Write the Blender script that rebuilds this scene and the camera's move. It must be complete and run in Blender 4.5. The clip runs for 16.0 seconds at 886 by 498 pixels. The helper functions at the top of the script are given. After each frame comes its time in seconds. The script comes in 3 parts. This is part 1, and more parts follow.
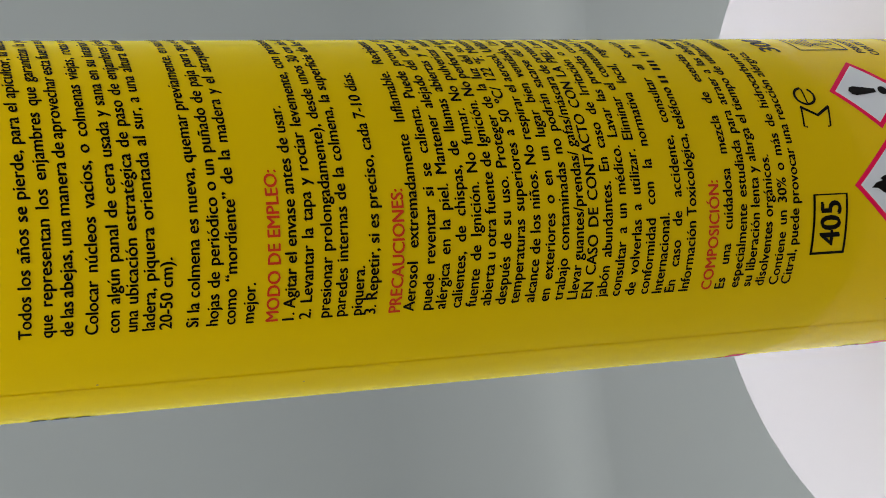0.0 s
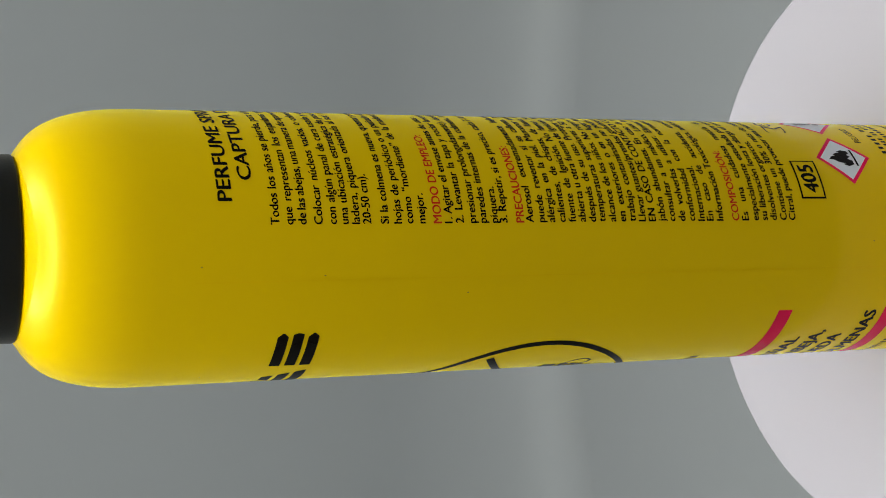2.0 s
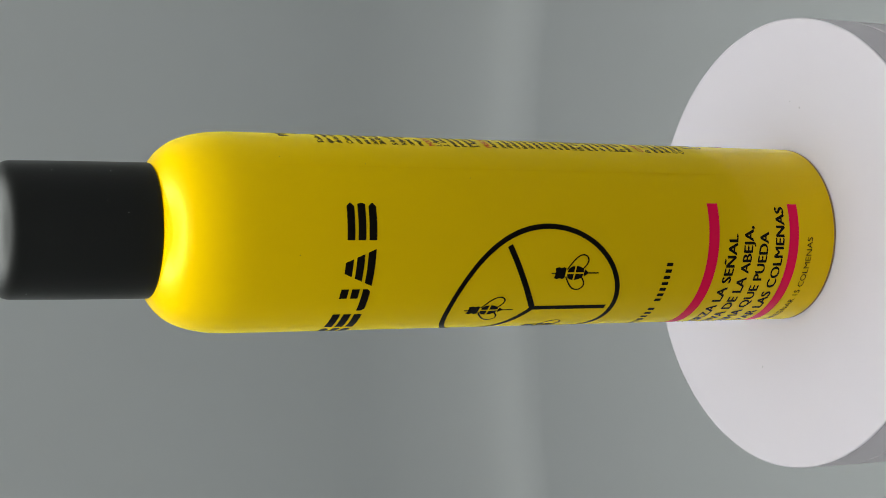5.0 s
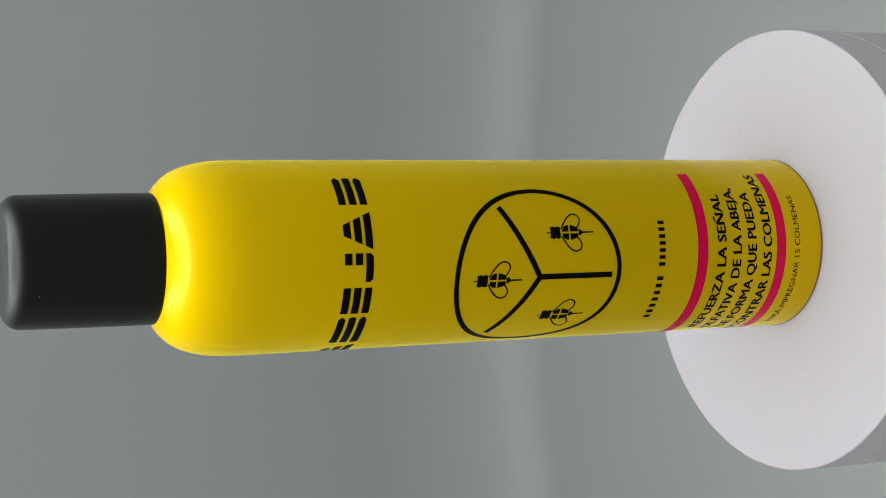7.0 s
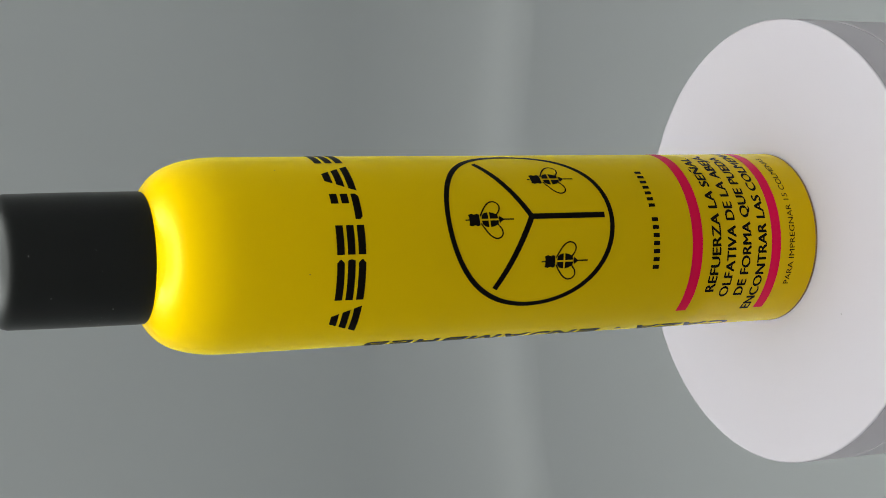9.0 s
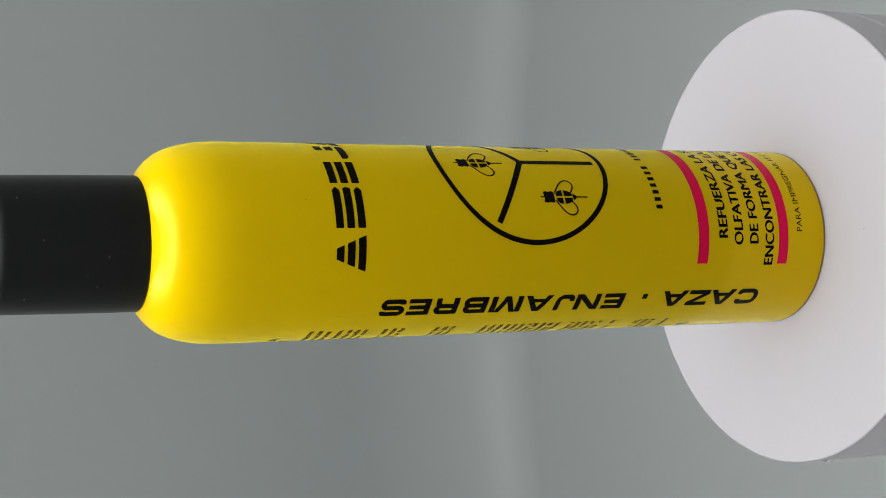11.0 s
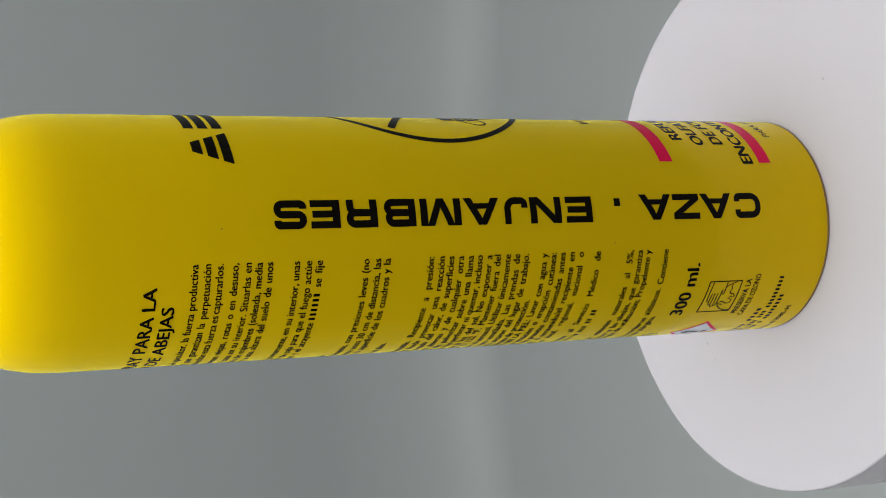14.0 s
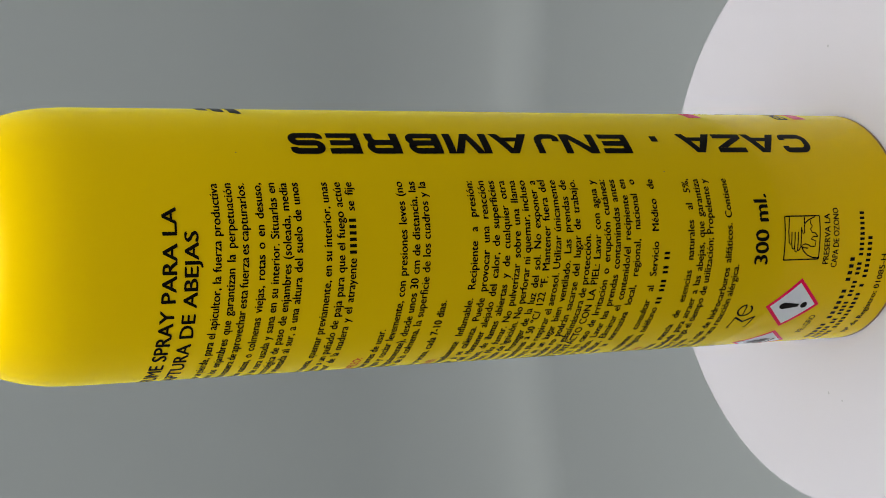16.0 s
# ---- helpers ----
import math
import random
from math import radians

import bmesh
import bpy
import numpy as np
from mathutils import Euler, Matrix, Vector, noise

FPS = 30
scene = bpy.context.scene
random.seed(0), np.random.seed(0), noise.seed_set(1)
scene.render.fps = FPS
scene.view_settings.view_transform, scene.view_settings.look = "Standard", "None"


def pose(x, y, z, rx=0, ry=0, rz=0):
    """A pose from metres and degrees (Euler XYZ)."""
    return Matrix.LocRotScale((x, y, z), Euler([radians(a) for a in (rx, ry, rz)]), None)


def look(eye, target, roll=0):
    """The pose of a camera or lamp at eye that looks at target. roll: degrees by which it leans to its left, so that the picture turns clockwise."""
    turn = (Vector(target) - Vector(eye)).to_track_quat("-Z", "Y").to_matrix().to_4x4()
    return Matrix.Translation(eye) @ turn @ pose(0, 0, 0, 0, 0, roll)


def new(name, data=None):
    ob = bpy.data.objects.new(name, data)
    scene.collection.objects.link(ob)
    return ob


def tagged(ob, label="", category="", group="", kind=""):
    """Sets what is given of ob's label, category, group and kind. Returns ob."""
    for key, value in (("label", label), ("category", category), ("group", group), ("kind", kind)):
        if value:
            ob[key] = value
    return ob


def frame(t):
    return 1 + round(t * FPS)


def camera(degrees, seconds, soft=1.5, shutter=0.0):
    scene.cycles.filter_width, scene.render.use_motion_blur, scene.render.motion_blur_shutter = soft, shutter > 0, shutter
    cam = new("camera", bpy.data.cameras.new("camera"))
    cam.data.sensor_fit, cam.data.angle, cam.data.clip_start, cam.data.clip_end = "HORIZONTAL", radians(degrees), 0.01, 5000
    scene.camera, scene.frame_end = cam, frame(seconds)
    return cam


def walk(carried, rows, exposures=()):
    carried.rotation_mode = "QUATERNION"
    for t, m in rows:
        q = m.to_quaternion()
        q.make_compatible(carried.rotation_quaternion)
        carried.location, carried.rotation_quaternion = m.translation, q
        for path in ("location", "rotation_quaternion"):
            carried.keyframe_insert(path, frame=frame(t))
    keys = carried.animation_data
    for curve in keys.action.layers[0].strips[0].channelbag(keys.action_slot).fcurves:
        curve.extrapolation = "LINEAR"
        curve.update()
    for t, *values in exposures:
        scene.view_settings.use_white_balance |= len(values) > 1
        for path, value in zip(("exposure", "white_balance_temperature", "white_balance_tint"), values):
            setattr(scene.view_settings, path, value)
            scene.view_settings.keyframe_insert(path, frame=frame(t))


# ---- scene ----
cam = camera(33.55, 16.0, soft=0.9)

def view(az, d, h, yaw, pitch, roll):
    """The camera at azimuth az round the can's axis, d from it, h over the platter; yaw from the axis, pitch and roll in degrees."""
    a, b, p = radians(az), radians(az + 180 + yaw), radians(pitch)
    eye = Vector((d * math.cos(a), d * math.sin(a), h))
    return look(eye, eye + Vector((math.cos(p) * math.cos(b), math.cos(p) * math.sin(b), math.sin(p))), roll)


PATH = [
    (0, 143.58, 0.2132, 0.1752, 1.56, -21.37, -93.32),
    (0.5, 134.43, 0.2365, 0.2021, -0.66, -22.47, -95.28),
    (1, 124.53, 0.2499, 0.2158, -0.55, -22.29, -89.91),
    (1.5, 114.69, 0.2658, 0.2260, -0.90, -22.80, -89.55),
    (2, 104.74, 0.2819, 0.2328, 0.23, -22.92, -90.96),
    (2.5, 95.89, 0.3017, 0.2424, 0.10, -23.07, -90.54),
    (3, 86.40, 0.3213, 0.2551, 0.99, -23.39, -90.26),
    (3.5, 76.90, 0.3442, 0.2705, 0.88, -23.84, -90.17),
    (4, 68.24, 0.3567, 0.2787, 1.36, -23.93, -90.42),
    (4.2, 64.90, 0.3618, 0.2815, 1.20, -24.16, -90.42),
    (6.3, 27.12, 0.3864, 0.2943, 0.22, -24.66, -90.95),
    (6.5, 24.13, 0.3863, 0.2933, 0.06, -24.61, -91.38),
    (7, 16.72, 0.3867, 0.2913, -0.12, -24.47, -91.60),
    (7.5, 7.80, 0.3873, 0.2916, 0.03, -24.57, -91.68),
    (8, -1.30, 0.3867, 0.2921, 0.10, -24.73, -91.70),
    (8.5, -9.41, 0.3850, 0.2912, 0.20, -24.80, -92.01),
    (9, -17.71, 0.3837, 0.2904, 0.04, -24.80, -92.00),
    (9.2, -20.14, 0.3829, 0.2898, 0.14, -24.84, -92.18),
    (11.3, -59.08, 0.3759, 0.2897, 0.23, -25.22, -91.24),
    (11.5, -62.24, 0.3765, 0.2900, 0.13, -25.25, -91.76),
    (12, -70.73, 0.3781, 0.2900, 0.18, -25.34, -91.63),
    (12.5, -79.00, 0.3771, 0.2896, 0.49, -25.50, -91.59),
    (13, -87.42, 0.3675, 0.2820, 0.23, -25.78, -91.65),
    (13.5, -96.49, 0.3381, 0.2628, 1.00, -25.60, -91.83),
    (14, -105.34, 0.3061, 0.2381, 0.67, -25.65, -91.75),
    (14.5, -113.72, 0.2922, 0.2284, 0.30, -24.86, -91.42),
    (15, -122.74, 0.2928, 0.2298, 0.29, -24.35, -91.52),
    (15.5, -131.34, 0.2885, 0.2294, 0.07, -24.00, -91.21),
    (16, -139.88, 0.2852, 0.2268, 0.51, -23.72, -91.71),
]
walk(cam, [(t, view(*v)) for t, *v in PATH], exposures=[(0, 0.18), (0.5, 0.1), (1.0, 0.0), (1.6, -0.06), (3.0, -0.06), (4.2, 0.0), (16, 0.0)])

# ---- light: unseen round softbox overhead as stand-in lamp, added glowing cover, grey surroundings ----
world = bpy.data.worlds.new("world")
scene.world = world
world.use_nodes = True
world.node_tree.nodes["Background"].inputs["Color"].default_value = (0.5, 0.52, 0.55, 1)
world.node_tree.nodes["Background"].inputs["Strength"].default_value = 0.2
LAMP_Z, LAMP_R, LAMP_SKIRT, LAMP_GLOW = 0.425, 0.29, 0.02, 9.7
FILL_GLOW = 0.84      # glow of the unseen overhead cover, added as soft fill


# ---- materials ----
def material(name, base, rough, metal=0.0, spec=0.5, coat=0.0, noise_amount=0.0, noise_scale=40.0, bump=0.0, bump_scale=400.0, rough_var=0.0, drawn=1.0):
    m = bpy.data.materials.new(name)
    m.use_nodes = True
    nt = m.node_tree
    b = nt.nodes["Principled BSDF"]
    b.inputs["Base Color"].default_value = (*base, 1)
    b.inputs["Roughness"].default_value = rough
    b.inputs["Metallic"].default_value = metal
    b.inputs["Specular IOR Level"].default_value = spec
    b.inputs["Coat Weight"].default_value = coat
    b.inputs["Coat Roughness"].default_value = 0.06
    co = nt.nodes.new("ShaderNodeTexCoord")
    if noise_amount or rough_var:
        n = nt.nodes.new("ShaderNodeTexNoise")
        n.inputs["Scale"].default_value, n.inputs["Detail"].default_value = noise_scale, 6
        nt.links.new(co.outputs["Object"], n.inputs["Vector"])
    if noise_amount:
        mix = nt.nodes.new("ShaderNodeMix")
        mix.data_type = "RGBA"
        mix.inputs[6].default_value = tuple(c * (1 - noise_amount) for c in base) + (1,)
        mix.inputs[7].default_value = tuple(min(1, c * (1 + noise_amount)) for c in base) + (1,)
        nt.links.new(n.outputs["Fac"], mix.inputs[0])
        nt.links.new(mix.outputs[2], b.inputs["Base Color"])
    if rough_var:
        rm = nt.nodes.new("ShaderNodeMapRange")
        rm.inputs["To Min"].default_value, rm.inputs["To Max"].default_value = max(0, rough - rough_var), rough + rough_var
        nt.links.new(n.outputs["Fac"], rm.inputs["Value"])
        nt.links.new(rm.outputs["Result"], b.inputs["Roughness"])
    if bump:
        n2 = nt.nodes.new("ShaderNodeTexNoise")
        n2.inputs["Scale"].default_value, n2.inputs["Detail"].default_value = bump_scale, 4
        grain = nt.nodes.new("ShaderNodeMapping")      # drawn below 1: the relief runs in long streaks up the wall
        grain.inputs["Scale"].default_value = (1, 1, drawn)
        nt.links.new(co.outputs["Object"], grain.inputs["Vector"])
        nt.links.new(grain.outputs["Vector"], n2.inputs["Vector"])
        bp = nt.nodes.new("ShaderNodeBump")
        bp.inputs["Strength"].default_value, bp.inputs["Distance"].default_value = bump, 0.0002
        nt.links.new(n2.outputs["Fac"], bp.inputs["Height"])
        nt.links.new(bp.outputs["Normal"], b.inputs["Normal"])
    return m


YELLOW = material("yellow_lacquer", (0.78, 0.497, 0.0), 0.08, metal=0.07, spec=0.11, coat=0.0, noise_amount=0.02, noise_scale=60, bump=0.02, bump_scale=220, rough_var=0.02, drawn=0.02)
INK = material("black_ink", (0.005, 0.0036, 0.0024), 0.25, spec=0.06, noise_amount=0.2, noise_scale=900)
RED_INK = material("red_ink", (0.62, 0.035, 0.006), 0.22, spec=0.3)
PINK = material("crimson_ink", (0.86, 0.004, 0.075), 0.2, spec=0.1, noise_amount=0.04, noise_scale=300)
WHITE_INK = material("white_ink", (0.74, 0.74, 0.79), 0.25, coat=0.1)
CAP_BLACK = material("black_plastic", (0.002, 0.0023, 0.0021), 0.45, spec=0.32, noise_amount=0.15, noise_scale=200, bump=0.12, bump_scale=1500, rough_var=0.05)
# brown of the contact shade at the can's foot
FOOT_BROWN = material("brown_contact_line", (0.34, 0.2, 0.06), 0.5, metal=0.2, noise_amount=0.25, noise_scale=150)
_cap = CAP_BLACK.node_tree.nodes["Principled BSDF"]
_cap.inputs["Sheen Weight"].default_value, _cap.inputs["Sheen Roughness"].default_value = 0.05, 0.35
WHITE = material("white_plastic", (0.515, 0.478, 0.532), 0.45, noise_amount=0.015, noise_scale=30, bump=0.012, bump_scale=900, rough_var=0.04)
# same white plastic, lightened in colour because little light reaches the sides
WHITE_LIFTED = material("white_plastic_lifted", (0.90, 0.82, 0.88), 0.4, noise_amount=0.02, noise_scale=50)
SEAM = material("overlapping_print", (0.73, 0.455, 0.0), 0.12, spec=0.1, noise_amount=0.08, noise_scale=60)
SPECK = material("speck", (0.22, 0.14, 0.02), 0.4)
DARK_MARK = material("dark_mark", (0.03, 0.03, 0.04), 0.6)
DUST = material("pale_dust", (0.3, 0.31, 0.3), 0.9)
DUST_GREY = material("grey_smudge", (0.38, 0.37, 0.39), 0.8)
PALE = material("pale_plastic", (0.8, 0.8, 0.8), 0.4)
GREY = material("grey_backdrop", (0.508, 0.52, 0.53), 0.48, spec=0.55, noise_amount=0.03, noise_scale=4, bump=0.05, bump_scale=250)
COLUMN = material("grey_column", (0.2, 0.2, 0.2), 0.6, noise_amount=0.05)
# unseen upper wall, toned dark to hold back bounce light
SURROUND = material("grey_surround", (0.24, 0.24, 0.24), 0.9, noise_amount=0.02, noise_scale=20)
# unseen cover given a glow of its own as fill from above
FILL_COVER = material("glowing_fill_cover", (0.7, 0.7, 0.7), 0.9, noise_amount=0.02, noise_scale=20)
FILL_COVER.node_tree.nodes["Principled BSDF"].inputs["Emission Color"].default_value = (0.97, 1.0, 0.97, 1)
FILL_COVER.node_tree.nodes["Principled BSDF"].inputs["Emission Strength"].default_value = FILL_GLOW
DIFFUSER = material("white_diffuser", (0.8, 0.8, 0.8), 0.8)
GLOW = material("lit_diffuser", (0.8, 0.8, 0.8), 0.8)
GLOW.node_tree.nodes["Principled BSDF"].inputs["Emission Color"].default_value = (0.95, 1.0, 0.95, 1)
# the diffuser's glow peaks in a ring, shaped to place the shoulder highlight, and fades towards its edge
_y = YELLOW.node_tree.nodes["Principled BSDF"]
_y.inputs["Specular Tint"].default_value = (1.0, 0.98, 0.95, 1)
# yellow sheen brightens the can's rims in place of missing side light
_y.inputs["Sheen Weight"].default_value, _y.inputs["Sheen Roughness"].default_value = 0.5, 0.5
_y.inputs["Sheen Tint"].default_value = (1.0, 0.84, 0.0, 1)
_nt = GLOW.node_tree
_co = _nt.nodes.new("ShaderNodeTexCoord")
_len = _nt.nodes.new("ShaderNodeVectorMath")
_len.operation = "LENGTH"
_nt.links.new(_co.outputs["Object"], _len.inputs[0])
_ramp = _nt.nodes.new("ShaderNodeFloatCurve")
_scale = _nt.nodes.new("ShaderNodeMapRange")
_scale.inputs["From Min"].default_value, _scale.inputs["From Max"].default_value = 0.0, LAMP_R
_nt.links.new(_len.outputs["Value"], _scale.inputs["Value"])
_nt.links.new(_scale.outputs["Result"], _ramp.inputs["Value"])
_c = _ramp.mapping.curves[0]
_c.points[0].location, _c.points[1].location = (0.0, 0.25), (1.0, 0.02)
_c.points.new(0.20, 0.35)
_c.points.new(0.34, 0.75)
_c.points.new(0.45, 1.0)
_c.points.new(0.57, 0.62)
_c.points.new(0.72, 0.2)
_ramp.mapping.update()
_amp = _nt.nodes.new("ShaderNodeMath")
_amp.operation = "MULTIPLY"
_amp.inputs[1].default_value = LAMP_GLOW
_nt.links.new(_ramp.outputs["Value"], _amp.inputs[0])
_nt.links.new(_amp.outputs["Value"], _nt.nodes["Principled BSDF"].inputs["Emission Strength"])


# ---- builders ----
def link(name, bm, mat, parent=None, label="", smooth=True):
    me = bpy.data.meshes.new(name)
    bm.to_mesh(me)
    bm.free()
    me.materials.append(mat)
    if smooth:
        me.polygons.foreach_set("use_smooth", [True] * len(me.polygons))
        me.set_sharp_from_angle(angle=radians(38))
    ob = new(name, me)
    ob.parent = parent
    return tagged(ob, label)


def empty(name, label, category, group="", at=(0, 0, 0)):
    ob = new(name)
    ob.empty_display_size = 0.02
    ob.location = at
    return tagged(ob, label, category, group)


def lathe(profile, n=192, closed=False):
    """A surface of revolution about z; radius 0 closes with a fan."""
    bm = bmesh.new()
    rings = []
    for r, z in profile:
        if r < 1e-6:
            rings.append([bm.verts.new((0, 0, z))] * n)
        else:
            rings.append([bm.verts.new((r * math.cos(2 * math.pi * i / n), r * math.sin(2 * math.pi * i / n), z)) for i in range(n)])
    pairs = list(zip(rings, rings[1:])) + ([(rings[-1], rings[0])] if closed else [])
    for a, b in pairs:
        for i in range(n):
            vs = []
            for v in (a[i], a[(i + 1) % n], b[(i + 1) % n], b[i]):
                if v not in vs:
                    vs.append(v)
            if len(vs) > 2:
                bm.faces.new(vs)
    bmesh.ops.recalc_face_normals(bm, faces=bm.faces)
    return bm


def smooth_profile(pts, steps=8):
    """Catmull-Rom through the profile's points."""
    p = [Vector(a) for a in pts]
    p = [2 * p[0] - p[1]] + p + [2 * p[-1] - p[-2]]
    out = []
    for a, b, c, d in zip(p, p[1:], p[2:], p[3:]):
        for k in range(steps):
            t = k / steps
            out.append(0.5 * (2 * b + (c - a) * t + (2 * a - 5 * b + 4 * c - d) * t * t + (3 * b - a - 3 * c + d) * t ** 3))
    return [tuple(v) for v in out] + [tuple(p[-2])]


def stroke(pts, w, closed=False):
    """A line of width w along pts as quads."""
    n = len(pts)
    out = []
    sides = []
    for i, p in enumerate(pts):
        a = pts[(i - 1) % n] if closed or i else p
        b = pts[(i + 1) % n] if closed or i < n - 1 else p
        dx, dy = b[0] - a[0], b[1] - a[1]
        l = math.hypot(dx, dy) or 1
        nx, ny = -dy / l * w / 2, dx / l * w / 2
        sides.append(((p[0] + nx, p[1] + ny), (p[0] - nx, p[1] - ny)))
    for i in range(n if closed else n - 1):
        a, b = sides[i], sides[(i + 1) % n]
        out.append([a[0], b[0], b[1], a[1]])
    return out


def fillet(r, z, rad, a0, a1, n=8):
    return [(r + rad * math.cos(radians(a0 + (a1 - a0) * i / n)), z + rad * math.sin(radians(a0 + (a1 - a0) * i / n))) for i in range(n + 1)]


# ---- surroundings ----
FLOOR_Z, WALL_R, TOP_Z = -0.305, 0.78, 0.75
COVE, RISE, LEAN = 0.055, 0.10, 0.25      # the sheet bends up from the floor in an ellipse; its inward lean is added to shade the wall
bend = [(WALL_R - COVE + COVE * math.sin(radians(a)), FLOOR_Z + RISE - RISE * math.cos(radians(a))) for a in np.linspace(0, 114, 40)]
HEM_Z = 0.42
HEM_R = bend[-1][0] - LEAN * (HEM_Z - bend[-1][1])
sweep = [(0, FLOOR_Z), (0.2, FLOOR_Z)] + bend + [((bend[-1][0] + HEM_R) / 2, (bend[-1][1] + HEM_Z) / 2), (HEM_R, HEM_Z)]
tagged(link("backdrop", lathe(sweep, 128), GREY), "seamless satin grey backdrop sweeping round the stand", "backdrop", kind="structure")
# unseen enclosure: a dark wall and a glowing cover added for the light
tagged(link("wall", lathe([(HEM_R, HEM_Z + 0.001), (HEM_R, TOP_Z)], 128), SURROUND), "unseen grey upper wall added above the backdrop, toned dark against bounce light", "wall", kind="structure")
tagged(link("ceiling", lathe([(0, TOP_Z), (0.5, TOP_Z), (HEM_R, TOP_Z)], 96), FILL_COVER), "unseen white cover overhead, glowing as added fill light", "ceiling", kind="structure")
# stand-in for an overhead strip light, made round about the can's axis
softbox = empty("stand_in_softbox", "unseen round white softbox standing in for the overhead light", "studio light", at=(0, 0, LAMP_Z))
link("diffuser", lathe([(0, 0), (LAMP_R * 0.5, 0), (LAMP_R, 0)], 96), GLOW, softbox, "lit white cloth diffuser")
link("housing", lathe([(0, 0.006), (LAMP_R, 0.006), (LAMP_R, -LAMP_SKIRT), (LAMP_R + 0.004, -LAMP_SKIRT), (LAMP_R + 0.004, 0.02), (0.05, 0.06), (0, 0.06)], 96), DIFFUSER, softbox, "white round housing with a low skirt")

# ---- turntable ----
R = 0.0265
PR = 0.0702
turntable = empty("turntable", "white plastic display turntable carrying a yellow spray can", "turntable", at=(0.0018, -0.0021, 0))
# upright sides take the lightened white, the top the darker one
platter = link("platter", lathe([(0, -0.0008), (PR - 0.0008, -0.0008), (PR, -0.0008), (PR, -0.0012), (PR, -0.0138), (PR, -0.0142), (PR - 0.0006, -0.0148), (0, -0.0148)]), WHITE_LIFTED, turntable, "white plastic platter, its edge coloured paler against weak side light")
platter_top = link("platter_top", lathe([(0, 0), (PR - 0.0008, 0), (PR - 0.0006, 0)] + fillet(PR - 0.0006, -0.0006, 0.0006, 90, 0, 4) + [(PR, -0.00078), (0, -0.00078)]), WHITE, turntable, "smooth matt white top of the platter in the darker white")
base = link("base", lathe([(0, -0.0152), (PR - 0.0003, -0.0152)] + fillet(PR - 0.0002, -0.0154, 0.0002, 90, 0, 4) + [(PR, -0.0157), (PR, -0.046), (PR - 0.0008, -0.048), (0, -0.048)]), WHITE_LIFTED, turntable, "white drum-shaped base coloured paler against weak side light")
column = tagged(link("stand", lathe([(0, -0.0482), (0.045, -0.0482), (0.045, FLOOR_Z), (0, FLOOR_Z)], 64), COLUMN), "plain dark grey column under the turntable", "stand")

def speck(bm, x, y, r, seed, squash=1.0):
    """A flat uneven smudge round x, y."""
    rng = random.Random(seed)
    vs = [bm.verts.new((x + r * rng.uniform(0.6, 1.1) * math.cos(k * math.pi / 5), y + squash * r * rng.uniform(0.6, 1.1) * math.sin(k * math.pi / 5), 0)) for k in range(10)]
    bm.faces.new(vs)
    return bm


for k, (x, y, r) in enumerate(((-0.0243, 0.0319, 0.0004), (-0.029, 0.0298, 0.0003), (0.0272, -0.0336, 0.0004))):
    smudge = link("smudge", speck(bmesh.new(), 0, 0, r, k), DUST_GREY, platter_top, "tiny grey smudge")
    smudge.location = (x - 0.0018, y + 0.0021, 0.00005)
# a small dark slot with a pale pin in the platter's side
slot_a = radians(-138)
for name, mat, da, w, h, out, label in (("slot", DARK_MARK, 0.0, 0.0024, 0.0007, 0.0, "small dark slot"), ("pin", PALE, 2.6, 0.0013, 0.0009, 0.0002, "small pale pin")):
    bm = bmesh.new()
    bmesh.ops.create_uvsphere(bm, u_segments=16, v_segments=8, radius=1.0)
    bmesh.ops.scale(bm, vec=(0.0005, w, h), verts=bm.verts)
    a = slot_a + radians(da)
    ob = link(name, bm, mat, platter, label)
    ob.location = ((PR + out) * math.cos(a), (PR + out) * math.sin(a), -0.0125)
    ob.rotation_euler = (0, 0, a)

# ---- the can ----
can = empty("aerosol_can", "glossy yellow aerosol spray can with black print and black cap", "spray can")
prof = [(0, 0.004), (0.018, 0.003)] + smooth_profile([(0.0225, 0.0008), (0.0252, 0.0003), (0.0262, 0.0004), (R, 0.0010), (R, 0.0035)], 4)
prof += [(R, 0.02 + 0.01 * i) for i in range(16)]
prof += smooth_profile([(R, 0.1765), (0.02645, 0.1808), (0.02610, 0.1858), (0.02505, 0.1908), (0.02333, 0.1949), (0.02084, 0.19795), (0.01765, 0.20015), (0.0150, 0.2014)], 6)[1:]
prof += [(0.0, 0.2017)]
body = link("body", lathe(prof), YELLOW, can, "glossy yellow lacquered aluminium body with rounded shoulder")
# thin ring over the gap, painted as the soft shade at the foot
link("foot_line", lathe([(0.0250, 0.0), (0.0262, 0.00002), (0.0265, 0.0002), (0.02655, 0.0006), (0.0264, 0.0009), (0.0250, 0.0007)], 128, True), FOOT_BROWN, can, "thin ring at the foot coloured brown as contact shade")
cap = link("cap", lathe([(0, 0.2026), (0.0160, 0.2026), (0.0160, 0.2006)] + fillet(0.01700, 0.2009, 0.0005, 270, 360, 4) + [(0.01750, 0.206), (0.01745, 0.221), (0.0173, 0.2340)] + fillet(0.0130, 0.2347, 0.0043, 0, 80, 12) + [(0.0118, 0.2390), (0.0100, 0.2389), (0, 0.2388)]), CAP_BLACK, can, "matt black round plastic cap with softened edge")
cap.location = (-0.0003, 0.0003, 0)
